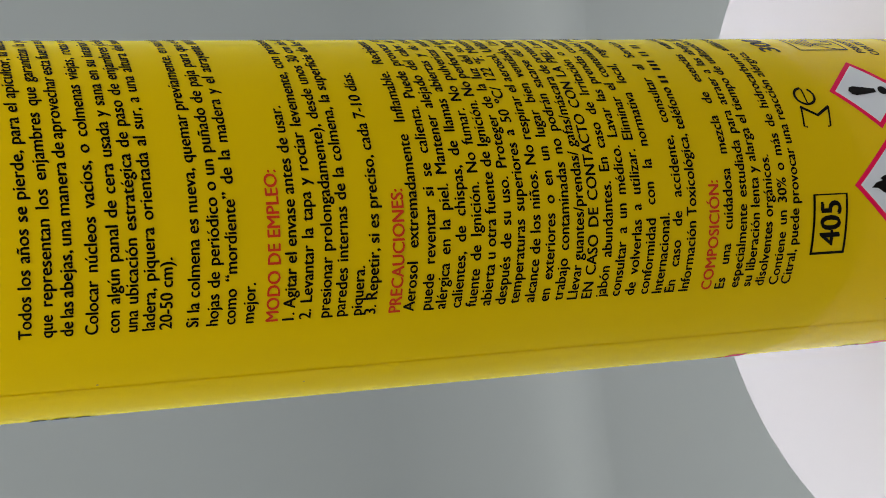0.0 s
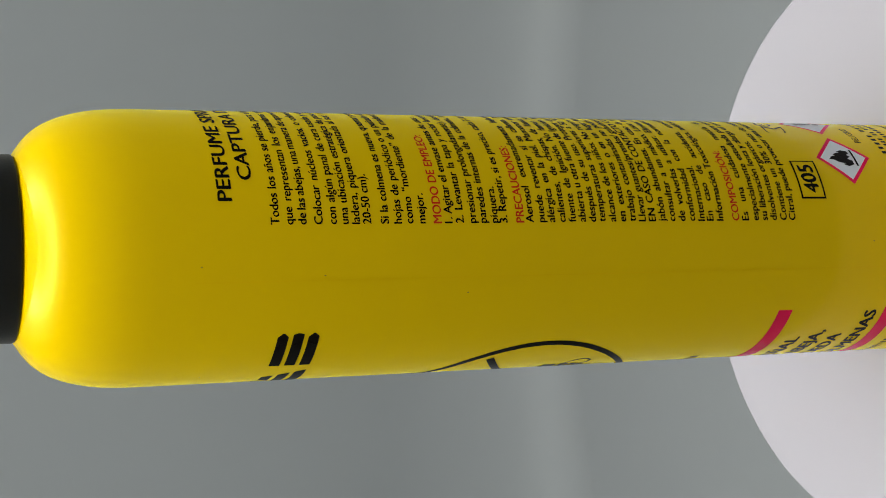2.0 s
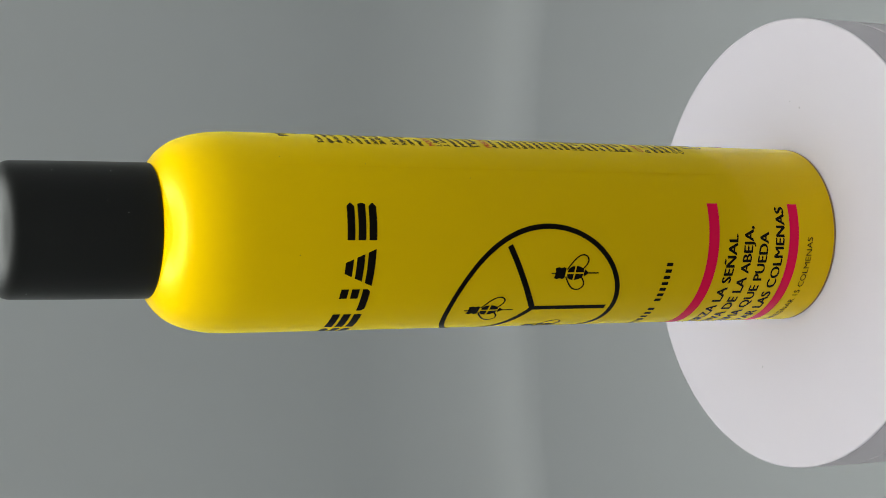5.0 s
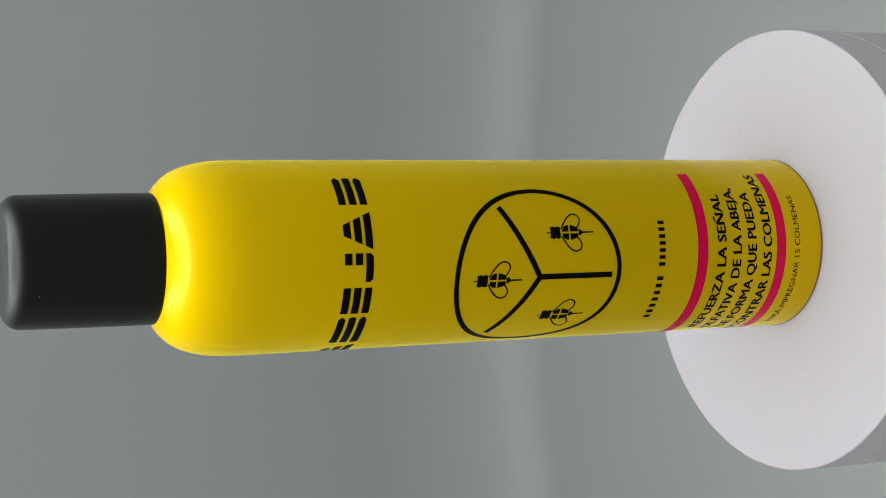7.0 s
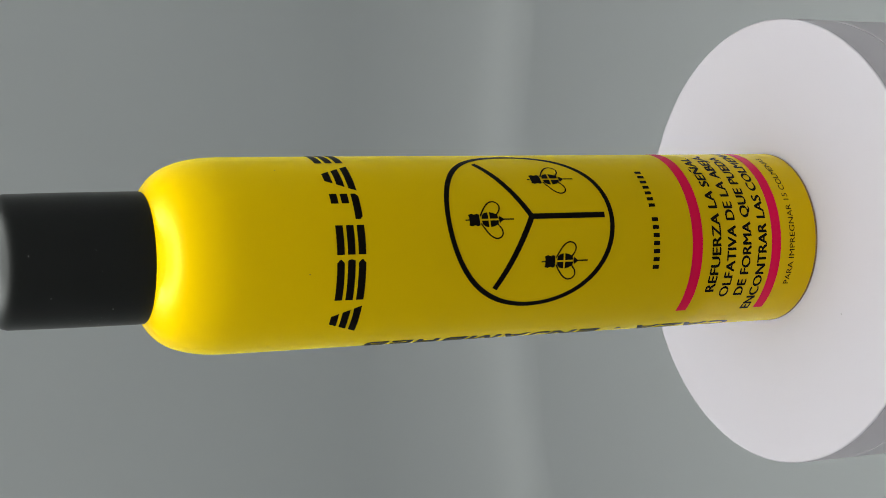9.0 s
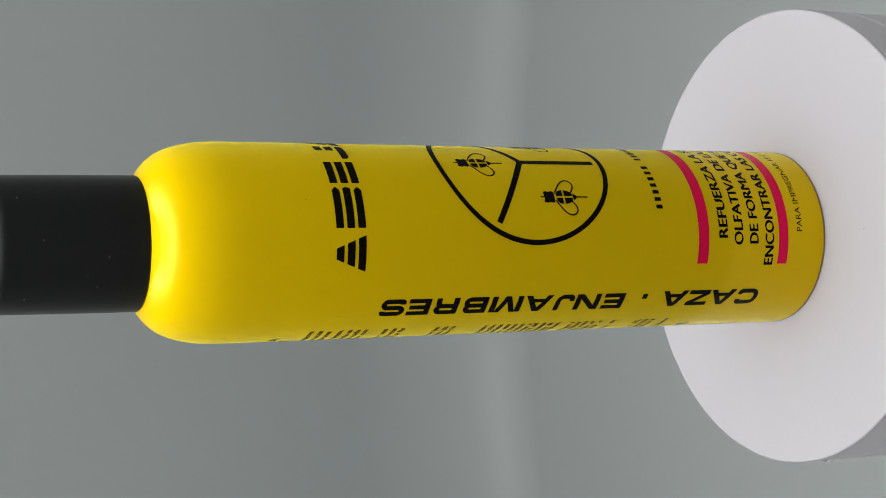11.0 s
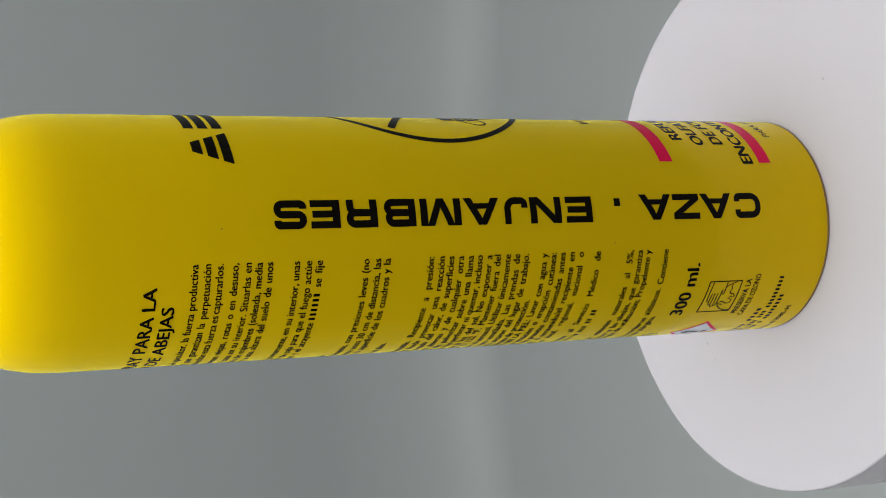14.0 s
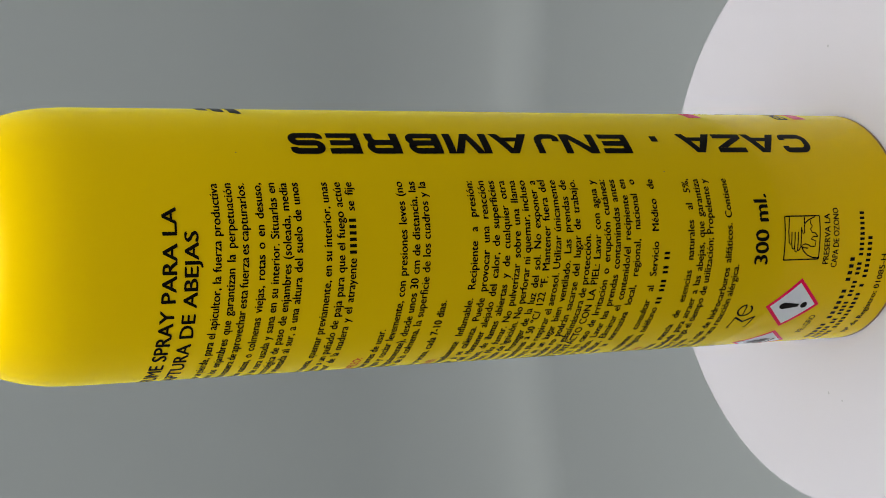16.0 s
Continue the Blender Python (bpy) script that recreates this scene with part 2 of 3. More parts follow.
# a small pen mark on the cap's top and a few grains of dust on its side
pen = [stroke([(-2.2, -0.5), (0.0, 0.3), (2.0, 0.15)], 0.5), stroke([(-0.7, -0.9), (0.7, 0.9)], 0.9)]
bm = bmesh.new()
for k, poly in enumerate(q for st in pen for q in st):
    bm.faces.new([bm.verts.new((x / 1000, y / 1000, 0.0002 + k * 0.000005)) for x, y in poly])
ob = link("pen_mark", bm, DARK_MARK, cap, "small dark pen mark")
ob.location, ob.rotation_euler = (-0.0010, -0.0006, 0.2389), (0, 0, radians(24))
rng = random.Random(4)
for k in range(26):
    a, z = rng.uniform(-math.pi, math.pi), rng.uniform(0.207, 0.232)
    r = 0.01756 - (z - 0.206) * 0.007
    bm = speck(bmesh.new(), 0, 0, rng.uniform(0.00007, 0.00016), 20 + k, rng.choice((0.4, 1.0, 2.2)))
    ob = link("dust_grain", bm, DUST, cap, "tiny pale grain of dust")
    ob.location = (r * math.cos(a), r * math.sin(a), z)
    ob.rotation_euler = (0, math.pi / 2, a)

# ---- printing on the can ----
INK_R = R + 0.00007
MM = math.pi * R * 1000 / 180      # millimetres of arc to a degree


def wrap(bm, deg, z, step=1.2):
    """Bend flat print (millimetres, x along the arc, y up) round the body, its origin at deg and z (mm)."""
    xs = [v.co.x for v in bm.verts]
    if xs and max(xs) - min(xs) > step:
        for k in range(math.floor(min(xs) / step), math.ceil(max(xs) / step) + 1):
            bmesh.ops.bisect_plane(bm, geom=bm.verts[:] + bm.edges[:] + bm.faces[:], plane_co=(k * step, 0, 0), plane_no=(1, 0, 0))
    for v in bm.verts:
        a = radians(deg) + v.co.x / 1000 / R
        r = INK_R + v.co.z / 1000
        v.co = Vector((r * math.cos(a), r * math.sin(a), (z + v.co.y) / 1000))
    for f in bm.faces:
        f.normal_update()
        if f.normal.dot(Vector((*f.calc_center_median().xy, 0))) < 0:
            f.normal_flip()
    return bm


def polygons(polys):
    """Flat filled outlines, in millimetres."""
    bm = bmesh.new()
    for poly in polys:
        f = bm.faces.new([bm.verts.new((x, y, 0)) for x, y in poly])
        bmesh.ops.triangulate(bm, faces=[f])
    return bm


def rect(x0, y0, x1, y1):
    return [(x0, y0), (x1, y0), (x1, y1), (x0, y1)]


def oval(cx, cy, rx, ry, a0=0, a1=360, n=28):
    return [(cx + rx * math.cos(radians(a0 + (a1 - a0) * i / n)), cy + ry * math.sin(radians(a0 + (a1 - a0) * i / n))) for i in range(n + (a1 - a0 != 360))]


def letters(text, word=1.0, bold=0.0, spacing=1.0):
    """A flat mesh of the built-in font, in ems, from a curve that is thrown away again; bold: struck twice, that far apart."""
    cu = bpy.data.curves.new("line", "FONT")
    cu.body, cu.space_word, cu.space_character, cu.resolution_u = text, word, spacing, 3
    ob = bpy.data.objects.new("line", cu)
    scene.collection.objects.link(ob)
    bpy.context.view_layer.update()
    me = bpy.data.meshes.new_from_object(ob.evaluated_get(bpy.context.evaluated_depsgraph_get()))
    bm = bmesh.new()
    bm.from_mesh(me)
    if bold:
        me.transform(Matrix.Translation((bold, bold * 0.5, 0.006)))
        bm.from_mesh(me)
    bpy.data.objects.remove(ob)
    bpy.data.curves.remove(cu)
    bpy.data.meshes.remove(me)
    bmesh.ops.remove_doubles(bm, verts=bm.verts, dist=1e-5)
    return bm


def span(bm):
    xs = [v.co.x for v in bm.verts]
    return min(xs), max(xs)


probe = letters("H")
CAP_H = max(v.co.y for v in probe.verts)
probe.free()


def line(name, text, deg0, z, cap_mm, deg1=None, xscale=None, justify=False, bold=0.0, mat=None, label="", spacing=1.0, tilt=0.0):
    """One printed line: from deg0, its baseline at z, capitals cap_mm high; it ends at deg1 by its width or by its word spaces."""
    s = cap_mm / CAP_H
    width = (deg1 - deg0) * MM if deg1 is not None else None
    word = 1.0
    if justify:
        m = letters(text, 1.0, bold, spacing)
        w1 = span(m)[1] - span(m)[0]
        m.free()
        m = letters(text, 2.0, bold, spacing)
        w2 = span(m)[1] - span(m)[0]
        m.free()
        word = 1 + (width / (s * xscale) - w1) / max(w2 - w1, 1e-6)
        word = min(max(word, 0.3), 5)
    bm = letters(text, word, bold, spacing)
    x0, x1 = span(bm)
    sx = s * xscale if (xscale and not justify) else (width / (x1 - x0) if width else s)
    for v in bm.verts:
        v.co = Vector(((v.co.x - x0) * sx, v.co.y * s + tilt * (v.co.x - x0) * sx / 61.0, v.co.z))
    wrap(bm, deg0, z)
    return link(name, bm, mat or INK, body, label)


def flat(name, polys, deg, z, mat=None, label=""):
    bm = polygons(polys)
    bmesh.ops.remove_doubles(bm, verts=bm.verts, dist=1e-4)
    return link(name, wrap(bm, deg, z), mat or INK, body, label)


def bars(name, words, deg0, deg1, z, h, label, mat=None):
    """Plain blocks for writing that stays unread: one block for each sign, words[i] signs a word."""
    total = sum(words) + 0.9 * (len(words) - 1)
    k = (deg1 - deg0) * MM / total
    x = 0.0
    for w in words:
        for n in range(w):
            flat(name, [rect((x + n) * k, 0, (x + n + 0.52) * k, h)], deg0, z, mat, label)
        x += w + 0.9


# a faint overlap where the print closes, and a few specks in the lacquer
flat("print_seam", [rect(-0.11, 4.0, 0.11, 172.0)], 90.8, 0, SEAM, "faint darker line where the print overlaps")
for deg, z in ((92.8, 148.0), (97.0, 171.0), (84.0, 119.0), (38.0, 168.0), (-30.0, 163.0), (-101.0, 152.0), (-112.0, 61.0), (103.0, 24.0)):
    flat("speck", [oval(0, 0, 0.14, 0.2, n=8)], deg, z, SPECK, "tiny dark speck")

# front: six heavy name shapes, ring emblem, maker's bars, slogan between two crimson bands
def name_shape(deg0, deg1, kind):
    """Three stacked bars within the outline of one heavy sign."""
    w, polys = (deg1 - deg0) * MM, []
    for k, (y0, y1) in enumerate(((0.0, 2.1), (3.0, 5.1), (6.0, 8.1))):
        if kind == "wedge":
            a0, a1 = w * 0.5 * y0 / 11.5, w * 0.5 * y1 / 11.5
            polys.append([(a0, y0), (w - a0, y0), (w - a1, y1), (a1, y1)])
        elif kind == "round":
            c = 0.9
            polys.append([(0, y0), (w - (c if k != 1 else 0.3), y0), (w, y0 + c), (w, y1 - c), (w - (c if k != 1 else 0.3), y1), (0, y1)])
        elif kind == "foot":
            polys.append([(0, 0.8), (0.8, 0), (w - 0.8, 0), (w, 0.8), (w, y1), (0, y1)] if k == 0 else rect(w * 0.6, y0, w, y1))
        else:
            polys.append(rect(0, y0, w, y1))
    return flat("name_shape", polys, deg0, 147.5, INK, "heavy black lettering of the name as plain block")


for d0, d1, kind in ((-71, -50.5, "wedge"), (-46.5, -22.3, "round"), (-19.6, -2.8, "slab"), (0.6, 17.2, "foot"), (19.3, 41.5, "wedge"), (46.3, 67.2, "round")):
    name_shape(d0, d1, kind)

RING_Z = 97.4
flat("emblem_ring", stroke(oval(0, 0, 25.5, 25.5, n=96), 1.45, True), -0.5, RING_Z, INK, "thin black ring of the round emblem")
for ang in (30, 150, 270):
    c, s = math.cos(radians(ang)), math.sin(radians(ang))
    flat("emblem_arm", stroke([(0.0, 0.0), (23.3 * c, 23.3 * s)], 1.65), -0.3, RING_Z, INK)


def emblem_mark(deg, z):
    """A small plain mark: block, quartered oval, tail line and two open loops."""
    polys = [stroke([(0, 7.2), (0, 6.0)], 0.35)[0], stroke([(0, -3.4), (0, -7.6)], 0.4)[0]]
    polys.append([(-1.5, 2.9), (1.5, 2.9), (1.8, 3.6), (1.5, 4.4), (1.8, 5.2), (1.5, 6.2), (0.6, 6.0), (-0.6, 6.0), (-1.5, 6.2), (-1.8, 5.2), (-1.5, 4.4), (-1.8, 3.6)])
    for sx in (-1, 1):
        polys.append([(sx * x, y) for x, y in ((0.25, 2.3), (1.3, 2.1), (1.9, 1.4), (2.15, 0.25), (0.25, 0.25))])
        polys.append([(sx * x, y) for x, y in ((0.25, -0.25), (2.15, -0.25), (1.9, -1.5), (1.3, -2.6), (0.25, -2.9))])
        polys.append([(sx * x, y) for x, y in ((0, -2.9), (1.1, -3.1), (0.25, -4.2), (0, -4.2))])
        loop = smooth_profile([(1.0, 2.6), (2.3, 1.8), (3.9, 0.6), (4.9, -0.6), (5.3, -1.9), (4.9, -3.1), (3.9, -3.7), (2.8, -3.5), (1.9, -2.9), (1.2, -2.3)], 4)
        polys += stroke([(sx * x, y) for x, y in loop], 0.42)
    return flat("emblem_mark", polys, deg, z, INK, "small black mark with open loops")


for deg, z in ((-1.7, 110.7), (-28.0, 88.1), (26.3, 88.1)):
    emblem_mark(deg, z)

bars("maker_block", [7], -35.5, -0.5, 56.6, 2.1, "small plain black block")
bars("maker_block", [7], 4.0, 34.6, 56.6, 2.1, "small plain black block")
flat("crimson_band", [rect(-70 * MM, 41.85, 69.6 * MM, 45.4)], 0, 0, PINK, "crimson printed band")
flat("crimson_band", [rect(-71 * MM, 13.75, 69.8 * MM, 17.15)], 0, 0, PINK, "crimson printed band")
for text, d0, d1, z in (("REFUERZA LA SEÑAL", -54.0, 50.6, 35.3), ("OLFATIVA DE LA ABEJA,", -58.5, 55.5, 29.9),
                        ("DE FORMA QUE PUEDA", -57.8, 52.0, 24.5), ("ENCONTRAR LAS COLMENAS", -71.6, 68.0, 18.9)):
    line("slogan_line", text, d0, z, 3.0, d1, bold=0.07, label="bold black capitals of the slogan")
line("dose_line", "PARA IMPREGNAR 15 COLMENAS", -50.3, 8.6, 1.9, 48.6, label="thin black capitals")

# the upright heading, read from foot to shoulder, in wide block letters
def rounded(pts, rad, n=6):
    """A polyline whose inner corners are turned into arcs of that radius."""
    out = [pts[0]]
    for a, b, c in zip(pts, pts[1:], pts[2:]):
        a, b, c = Vector(a), Vector(b), Vector(c)
        u, v = (a - b).normalized(), (c - b).normalized()
        half = u.angle(v) / 2
        d = min(rad / math.tan(half), (a - b).length * 0.49, (c - b).length * 0.49)
        r = d * math.tan(half)
        centre = b + (u + v).normalized() * (r / math.sin(half))
        p, q = b + u * d - centre, b + v * d - centre
        turn = p.angle_signed(q)      # clockwise is positive
        out += [tuple(centre + Matrix.Rotation(-turn * k / n, 2) @ p) for k in range(n + 1)]
    return out + [pts[-1]]


def block_letter(ch, w, h, t):
    """The strokes of a wide heavy capital in a box w by h, t thick, its bowls with rounded corners; one list of quads a stroke."""
    m0, m1, q, c = h / 2 - t / 2, h / 2 + t / 2, t * 1.15, t * 1.25
    x0, x1, y0, y1, ym = q / 2, w - q / 2, t / 2, h - t / 2, h / 2
    box = {"t": rect(0, h - t, w, h), "b": rect(0, 0, w, t), "m": rect(0, m0, w * 0.94, m1), "l": rect(0, 0, q, h), "r": rect(w - q, 0, w, h),
           "n": [(0, h), (q * 1.3, h), (w, 0), (w - q * 1.3, 0)], "k": [(0, t), (w - q * 1.5, h - t), (w, h - t), (q * 1.5, t)],
           "a": [(0, 0), (q * 1.15, 0), (w * 0.5 + q * 0.45, h), (w * 0.5 - q * 0.6, h)], "y": [(w - q * 1.15, 0), (w, 0), (w * 0.5 + q * 0.6, h), (w * 0.5 - q * 0.45, h)],
           "x": rect(w * 0.2, h * 0.2, w * 0.8, h * 0.2 + t * 0.85),
           "f": [(q * 0.9, h), (q * 1.9, h), (w * 0.5 + q * 0.5, 0), (w * 0.5 - q * 0.5, 0)], "g": [(w - q * 1.9, h), (w - q * 0.9, h), (w * 0.5 + q * 0.5, 0), (w * 0.5 - q * 0.5, 0)]}
    bowl = {"C": [[(x1, h * 0.66), (x1, y1), (x0, y1), (x0, y0), (x1, y0), (x1, h * 0.34)]],
            "S": [[(x1, h * 0.70), (x1, y1), (x0, y1), (x0, ym), (x1, ym), (x1, y0), (x0, y0), (x0, h * 0.30)]],
            "J": [[(x1, h), (x1, y0), (x0, y0), (x0, h * 0.40)]],
            "B": [[(q, y1), (x1 - t * 0.15, y1), (x1 - t * 0.15, ym), (q, ym)], [(q, ym), (x1, ym), (x1, y0), (q, y0)]],
            "R": [[(q, y1), (x1, y1), (x1, ym - t * 0.1), (q, ym - t * 0.1)], [(w * 0.5, ym - t * 0.1), (x1 - t * 0.1, ym - t * 0.1), (x1 - t * 0.1, 0)]]}
    bars_of = {"A": "ayx", "Z": "tbk", "E": "tmbl", "N": "lrn", "M": "lrfg", "B": "l", "R": "l"}
    return [[box[p]] for p in bars_of.get(ch, "")] + [stroke(rounded(line_, c), t * 1.06) for line_ in bowl.get(ch, [])]


def upright(deg_base, h, t, row):
    """Capitals running up the can; row gives each one with its foot and its width."""
    for ch, z0, w in row:
        bm = bmesh.new()
        for k, quads in enumerate(block_letter(ch, w, h, t)):      # strokes overlap, so each lies a hair higher than the one before
            for quad in quads:
                bm.faces.new([bm.verts.new((-b, a, 0.008 * k)) for a, b in quad])
        bmesh.ops.remove_doubles(bm, verts=bm.verts, dist=1e-4)
        link("block_letter", wrap(bm, deg_base, z0), INK, body, "wide heavy black capital running up the can")


upright(-88.5, 5.9, 1.45, (("C", 20.3, 7.5), ("A", 28.6, 8.8), ("Z", 37.8, 7.2), ("A", 45.4, 8.7)))
upright(-89.1, 5.85, 1.45, (("E", 66.7, 6.7), ("N", 74.6, 7.8), ("J", 82.9, 5.9), ("A", 89.9, 8.6), ("M", 99.2, 9.5), ("B", 109.8, 7.2), ("R", 118.5, 7.0), ("E", 126.8, 6.4), ("S", 134.0, 7.1)))
flat("upright_dot", [rect(-2.2, 59.2, -0.4, 60.8)], -89.4, 0, INK)

# the small-print panel
L0, L1 = 113.0, 244.2
line("panel_title", "PERFUME SPRAY PARA LA", 122.6, 165.0, 2.6, 234.6, bold=0.05, tilt=-0.3, label="bold black title capitals")
line("panel_title", "CAPTURA DE ABEJAS", 131.6, 160.9, 2.5, 225.1, bold=0.05, tilt=0.0, label="bold black title capitals")
PANEL = (
    (156.4, "Todos los años se pierde, para el apicultor, la fuerza productiva", 1),
    (153.8, "que representan los enjambres que garantizan la perpetuación", 1),
    (151.3, "de las abejas, una manera de aprovechar esta fuerza es capturarlos.", 1),
    (148.2, "Colocar núcleos vacíos, o colmenas viejas, rotas o en desuso,", 1),
    (145.5, "con algún panal de cera usada y sana en su interior. Situarlas en", 1),
    (143.2, "una ubicación estratégica de paso de enjambres (soleada, media", 1),
    (141.0, "ladera, piquera orientada al sur, a una altura del suelo de unos", 1),
    (138.8, "20-50 cm).", 0),
    (135.3, "Si la colmena es nueva, quemar previamente, en su interior, unas", 1),
    (132.7, "hojas de periódico o un puñado de paja para que el fuego actúe", 1),
    (130.4, "como “mordiente” de la madera y el atrayente ▬▬▬ se fije", 1),
    (127.9, "mejor.", 0),
    (124.6, "MODO DE EMPLEO:", 2),
    (122.4, "1. Agitar el envase antes de usar.", 0),
    (120.1, "2. Levantar la tapa y rociar levemente, con presiones leves (no", 1),
    (117.5, "presionar prolongadamente), desde unos 30 cm de distancia, las", 1),
    (115.3, "paredes internas de la colmena, la superficie de los cuadros y la", 1),
    (112.9, "piquera.", 0),
    (110.9, "3. Repetir, si es preciso, cada 7-10 días.", 0),
    (107.3, "PRECAUCIONES:", 2),
    (105.3, "Aerosol extremadamente Inflamable. Recipiente a presión:", 1),
    (102.8, "puede reventar si se calienta. Puede provocar una reacción", 1),
    (100.6, "alérgica en la piel. Mantener alejado del calor, de superficies", 1),
    (98.3, "calientes, de chispas, de llamas abiertas y de cualquier otra", 1),
    (96.0, "fuente de Ignición. No fumar. No pulverizar sobre una llama", 1),
    (93.8, "abierta u otra fuente de Ignición. No perforar ni quemar, incluso", 1),
    (91.5, "después de su uso. Proteger de la luz del sol. No exponer a", 1),
    (89.4, "temperaturas superiores a 50 ºC/ 122 ºF. Mantener fuera del", 1),
    (87.0, "alcance de los niños. No respirar el aerosol. Utilizar únicamente", 1),
    (84.7, "en exteriores o en un lugar bien ventilado. Las prendas de", 1),
    (82.5, "trabajo contaminadas no podrán sacarse del lugar de trabajo.", 1),
    (80.2, "Llevar guantes/prendas/ gafas/máscara de protección.", 0),
    (77.9, "EN CASO DE CONTACTO CON LA PIEL: Lavar con agua y", 1),
    (75.6, "jabón abundantes. En caso de Irritación o erupción cutánea:", 1),
    (73.3, "consultar a un médico. Lavar las prendas contaminadas antes", 1),
    (70.9, "de volverlas a utilizar. Eliminar el contenido/el recipiente en", 1),
    (68.6, "conformidad con la normativa local, regional, nacional o", 1),
    (66.3, "Internacional.", 0),
    (64.2, "En caso de accidente, consultar al Servicio Médico de", 1),
    (61.8, "Información Toxicológica, teléfono", 0),
    (57.9, "COMPOSICIÓN:", 2),
    (55.6, "Es una cuidadosa mezcla de esencias naturales al 5%,", 1),
    (53.1, "especialmente estudiada para atraer a las abejas, que garantiza", 1),
    (50.9, "su liberación lenta y alarga el tiempo de utilización; Propelente y", 1),
    (48.6, "disolventes orgánicos.", 0),
    (46.1, "Contiene un 30% o más de hidrocarburos alifáticos. Contiene", 1),
    (43.9, "Citral, puede provocar una reacción alérgica.", 0),
)
SMALL, BOLD = 1.6, 0.05
m = letters("1. Agitar el envase antes de usar.", 1.0, BOLD)
XS = 30.3 / (span(m)[1] - span(m)[0]) / (SMALL / CAP_H)
m.free()
for z, text, how in PANEL:
    z += 0.2
    lean = 0.15      # the print runs slightly out of level
    if "▬" in text:
        # a name inside the line stays a plain bar
        a, b = text.split("▬▬▬")
        line("small_print", a.strip(), L0, z, SMALL, 212.5, XS, True, BOLD, tilt=lean)
        line("small_print", b.strip(), 231.8, z + lean * 0.9, SMALL, L1, XS, True, BOLD)
        bars("small_print_block", [6], 214.3, 229.8, z + lean * 0.8, 1.4, "plain black block in the small print")
    elif how == 2:
        line("red_heading", text, L0, z, SMALL * 1.05, xscale=XS * 0.98, mat=RED_INK, bold=0.05, label="red printed heading capitals", tilt=lean)
    elif how == 1:
        line("small_print", text, L0, z, SMALL, L1, XS, True, BOLD, tilt=lean)
    else:
        line("small_print", text, L0, z, SMALL, xscale=XS, bold=BOLD, tilt=lean)
bars("small_print_block", [2, 3, 2, 2], 185.5, 212.0, 61.8, 1.3, "plain black block in the small print")

# below the panel: number box, volume, marks, warning diamonds
flat("number_box", stroke([(0.2, 0.2), (9.3, 0.2), (9.3, 6.1), (0.2, 6.1)], 0.42, False) + stroke([(9.3, 6.1), (0.2, 6.1)], 0.42) + stroke([(0.2, 6.3), (0.2, 0.0)], 0.42), 123.1, 35.3, INK, "thin black frame")
line("number", "405", 126.0, 36.5, 3.6, 141.2, bold=0.06)
line("volume", "300 ml.", 203.3, 37.1, 3.3, 236.4, bold=0.055, label="bold black volume mark")
flat("approval_mark", stroke([(-0.1, 4.6), (0.0, 5.2), (3.5, 4.6)], 0.32) + stroke([(3.5, 4.75), (1.9, 2.1), (3.5, -0.5)], 0.5) + stroke([(3.5, -0.4), (0.0, 0.4), (-0.1, 0.9)], 0.32), 166.5, 36.0, INK, "thin black mirrored sign")
flat("approval_mark", stroke(oval(1.8, 1.9, 1.6, 1.75, 5, 325, 24), 0.42) + [rect(0.45, 1.78, 3.3, 2.05)], 174.6, 37.2, INK, "thin black letter mark")


def diamond(deg, z):
    h = 7.1
    outer = [(-h, 0), (0, -h), (h, 0), (0, h)]
    i = h - 1.1
    flat("warning_frame", [[outer[k], outer[(k + 1) % 4], (outer[(k + 1) % 4][0] * i / h, outer[(k + 1) % 4][1] * i / h), (outer[k][0] * i / h, outer[k][1] * i / h)] for k in range(4)], deg, z, PINK, "crimson diamond frame")
    flat("warning_field", [[(-i, 0), (0, -i), (i, 0), (0, i)]], deg, z, WHITE_INK, "white diamond field")


def above(ob, k=1.0025):
    ob.scale = (k, k, 1)
    return ob


diamond(180.3, 26.95)
above(flat("warning_sign", [[(-0.4, -0.9), (0.4, -0.9), (0.95, 3.0), (0.7, 3.8), (0, 4.2), (-0.7, 3.8), (-0.95, 3.0)], oval(0, -2.3, 0.85, 0.85, n=16)], 180.3, 26.3, INK, "black exclamation mark"))
diamond(145.8, 26.8)
flame = [(-2.0, -2.4), (-2.5, -0.9), (-1.9, 0.4), (-1.7, -0.4), (-1.3, 1.4), (-0.6, 2.4), (-0.5, 3.6), (0.3, 2.7), (0.6, 1.5), (0.9, 2.0), (1.3, 1.2), (1.5, 0.0), (1.9, 0.6), (2.3, -0.9), (2.0, -2.2), (1.2, -2.4), (0.8, -1.5), (0.3, -2.3), (-0.4, -1.3), (-0.9, -2.4)]
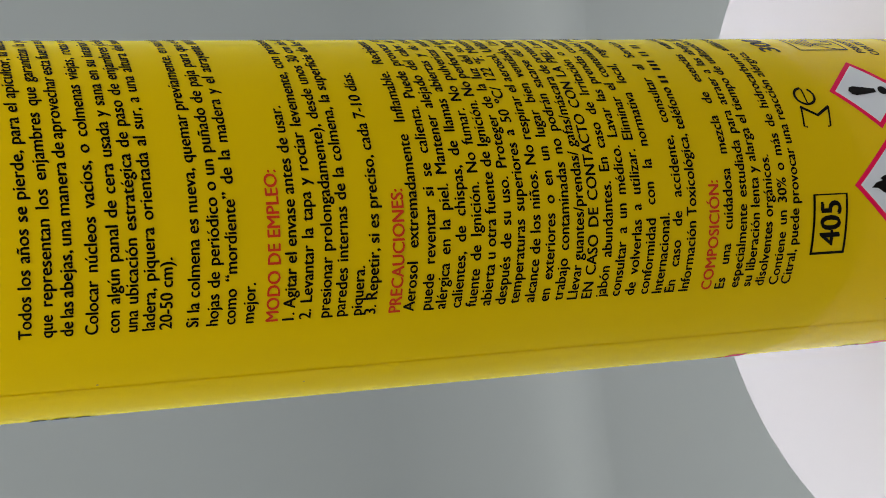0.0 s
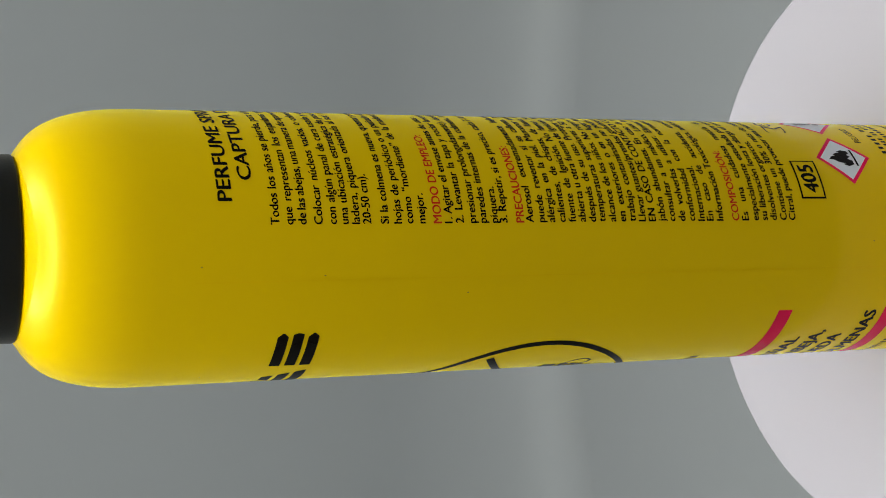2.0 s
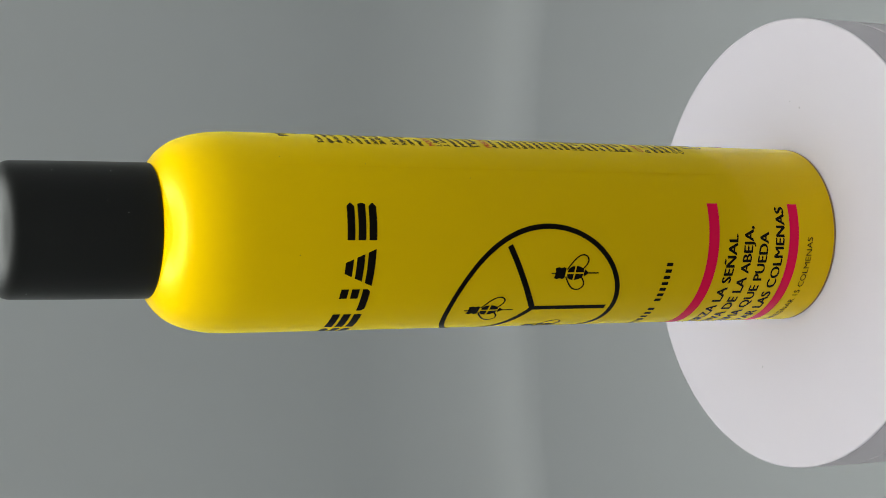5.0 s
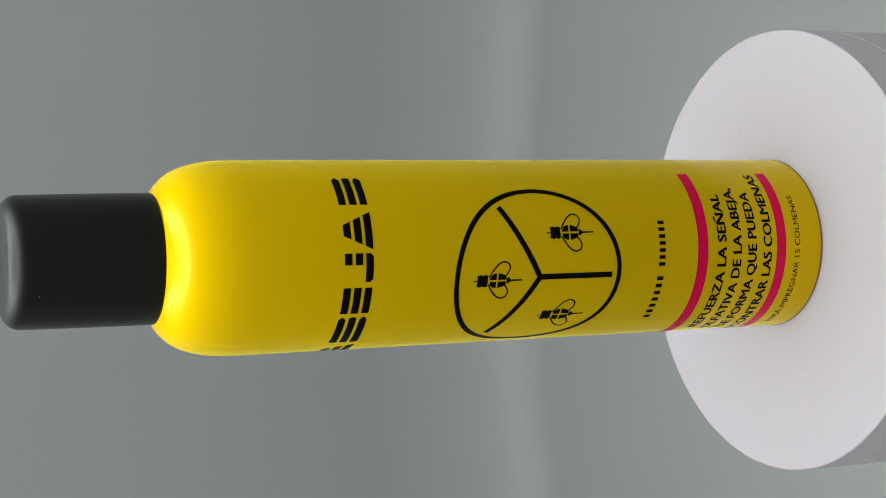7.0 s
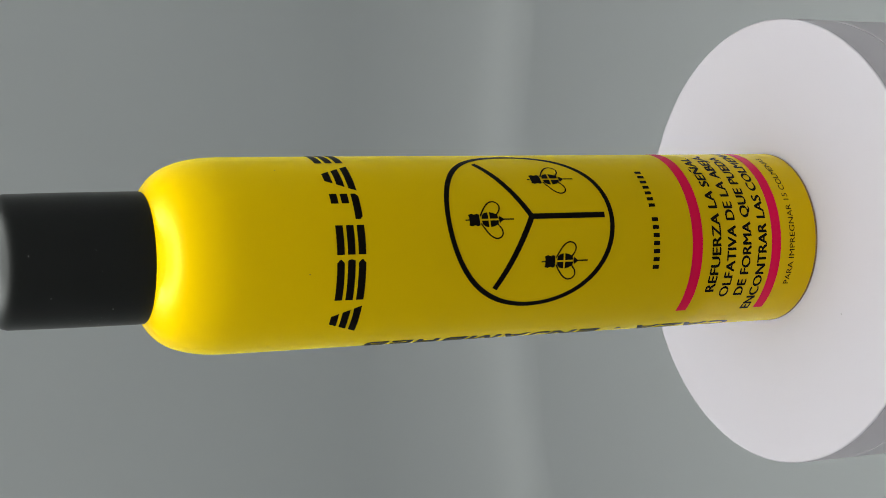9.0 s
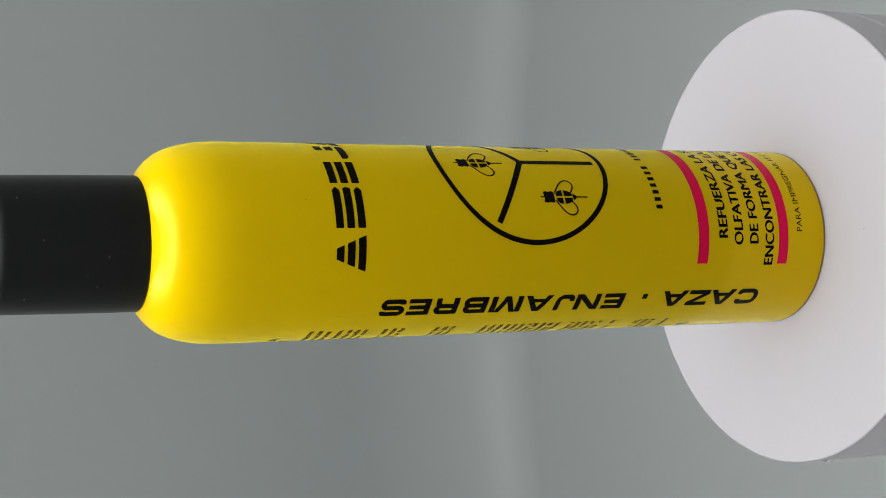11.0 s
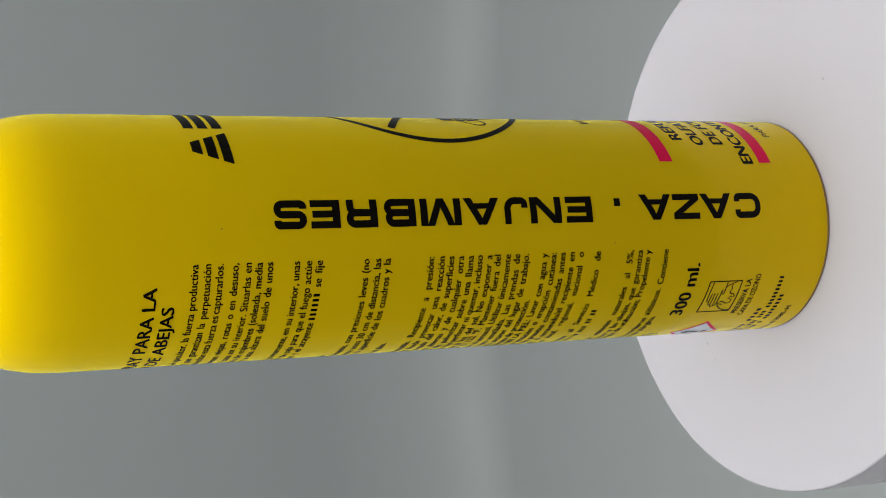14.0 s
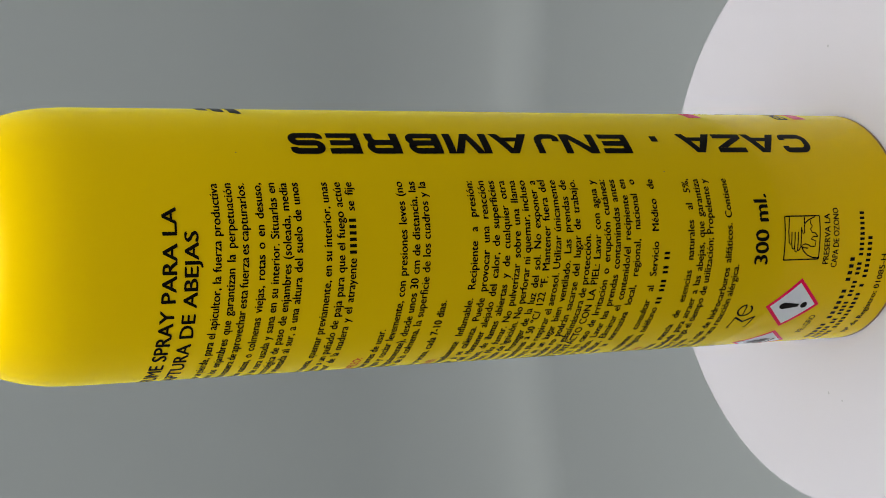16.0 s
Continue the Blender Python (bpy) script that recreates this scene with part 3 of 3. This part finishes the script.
above(flat("warning_sign", [flame, rect(-2.4, -3.5, 2.4, -3.0)], 145.8, 27.2, INK, "black flame sign"))
line("signal_word", "PELIGRO", 157.2, 18.7, 1.6, 172.6)
bars("maker_block", [5, 6, 4], 149.0, 206.9, 13.8, 1.25, "small plain black block")
bars("maker_block", [2, 3, 6, 2, 4, 4, 3, 9], 131.0, 228.3, 11.7, 1.2, "small plain black block")
bars("maker_block", [5, 10, 1, 8], 144.0, 216.5, 9.5, 1.2, "small plain black block")
line("registry_line", "Nº de Registro: 01085-H", 154.0, 5.0, 1.5, 206.4, bold=0.04)
W, Hh = 9.45, 9.2
frame_lines = stroke([(0, 0), (W, 0)], 0.3) + stroke([(W, 0), (W, Hh)], 0.3) + stroke([(W, Hh), (0, Hh)], 0.3) + stroke([(0, Hh), (0, 0)], 0.3)
def sketch(*pts):
    """A line of the drawing, its points in the sign's own units of 235 by 188."""
    return stroke([((275 - y) / 235 * W, (238 - x) / 188 * Hh) for x, y in pts], 0.27)


# curved outlines over a globe
frame_lines += sketch((75, 45), (69, 120), (72, 180), (79, 190), (86, 184), (86, 125))
frame_lines += sketch((86, 184), (90, 212), (97, 216), (103, 208), (103, 125)) + sketch((103, 208), (107, 230), (113, 233), (120, 224), (120, 125))
frame_lines += sketch((120, 224), (127, 224), (136, 205), (138, 100), (147, 135), (154, 132), (155, 45))
frame_lines += sketch((157, 80), (176, 62), (212, 45)) + sketch((190, 62), (186, 78), (196, 95), (186, 112), (196, 130), (212, 132), (226, 152))
frame_lines += sketch((226, 152), (200, 152), (190, 164), (216, 176), (213, 205), (192, 206), (178, 196), (160, 190), (144, 196), (150, 210), (176, 214))
frame_lines += sketch((140, 200), (152, 228), (176, 252), (206, 266), (238, 268))
flat("ozone_sign", frame_lines, 205.1, 23.8, INK, "small framed line drawing over a globe arc")
line("ozone_line", "PRESERVA LA", 202.4, 21.0, 1.5, 226.5, bold=0.05)
line("ozone_line", "CAPA DE OZONO", 200.6, 18.6, 1.5, 229.1, bold=0.05)
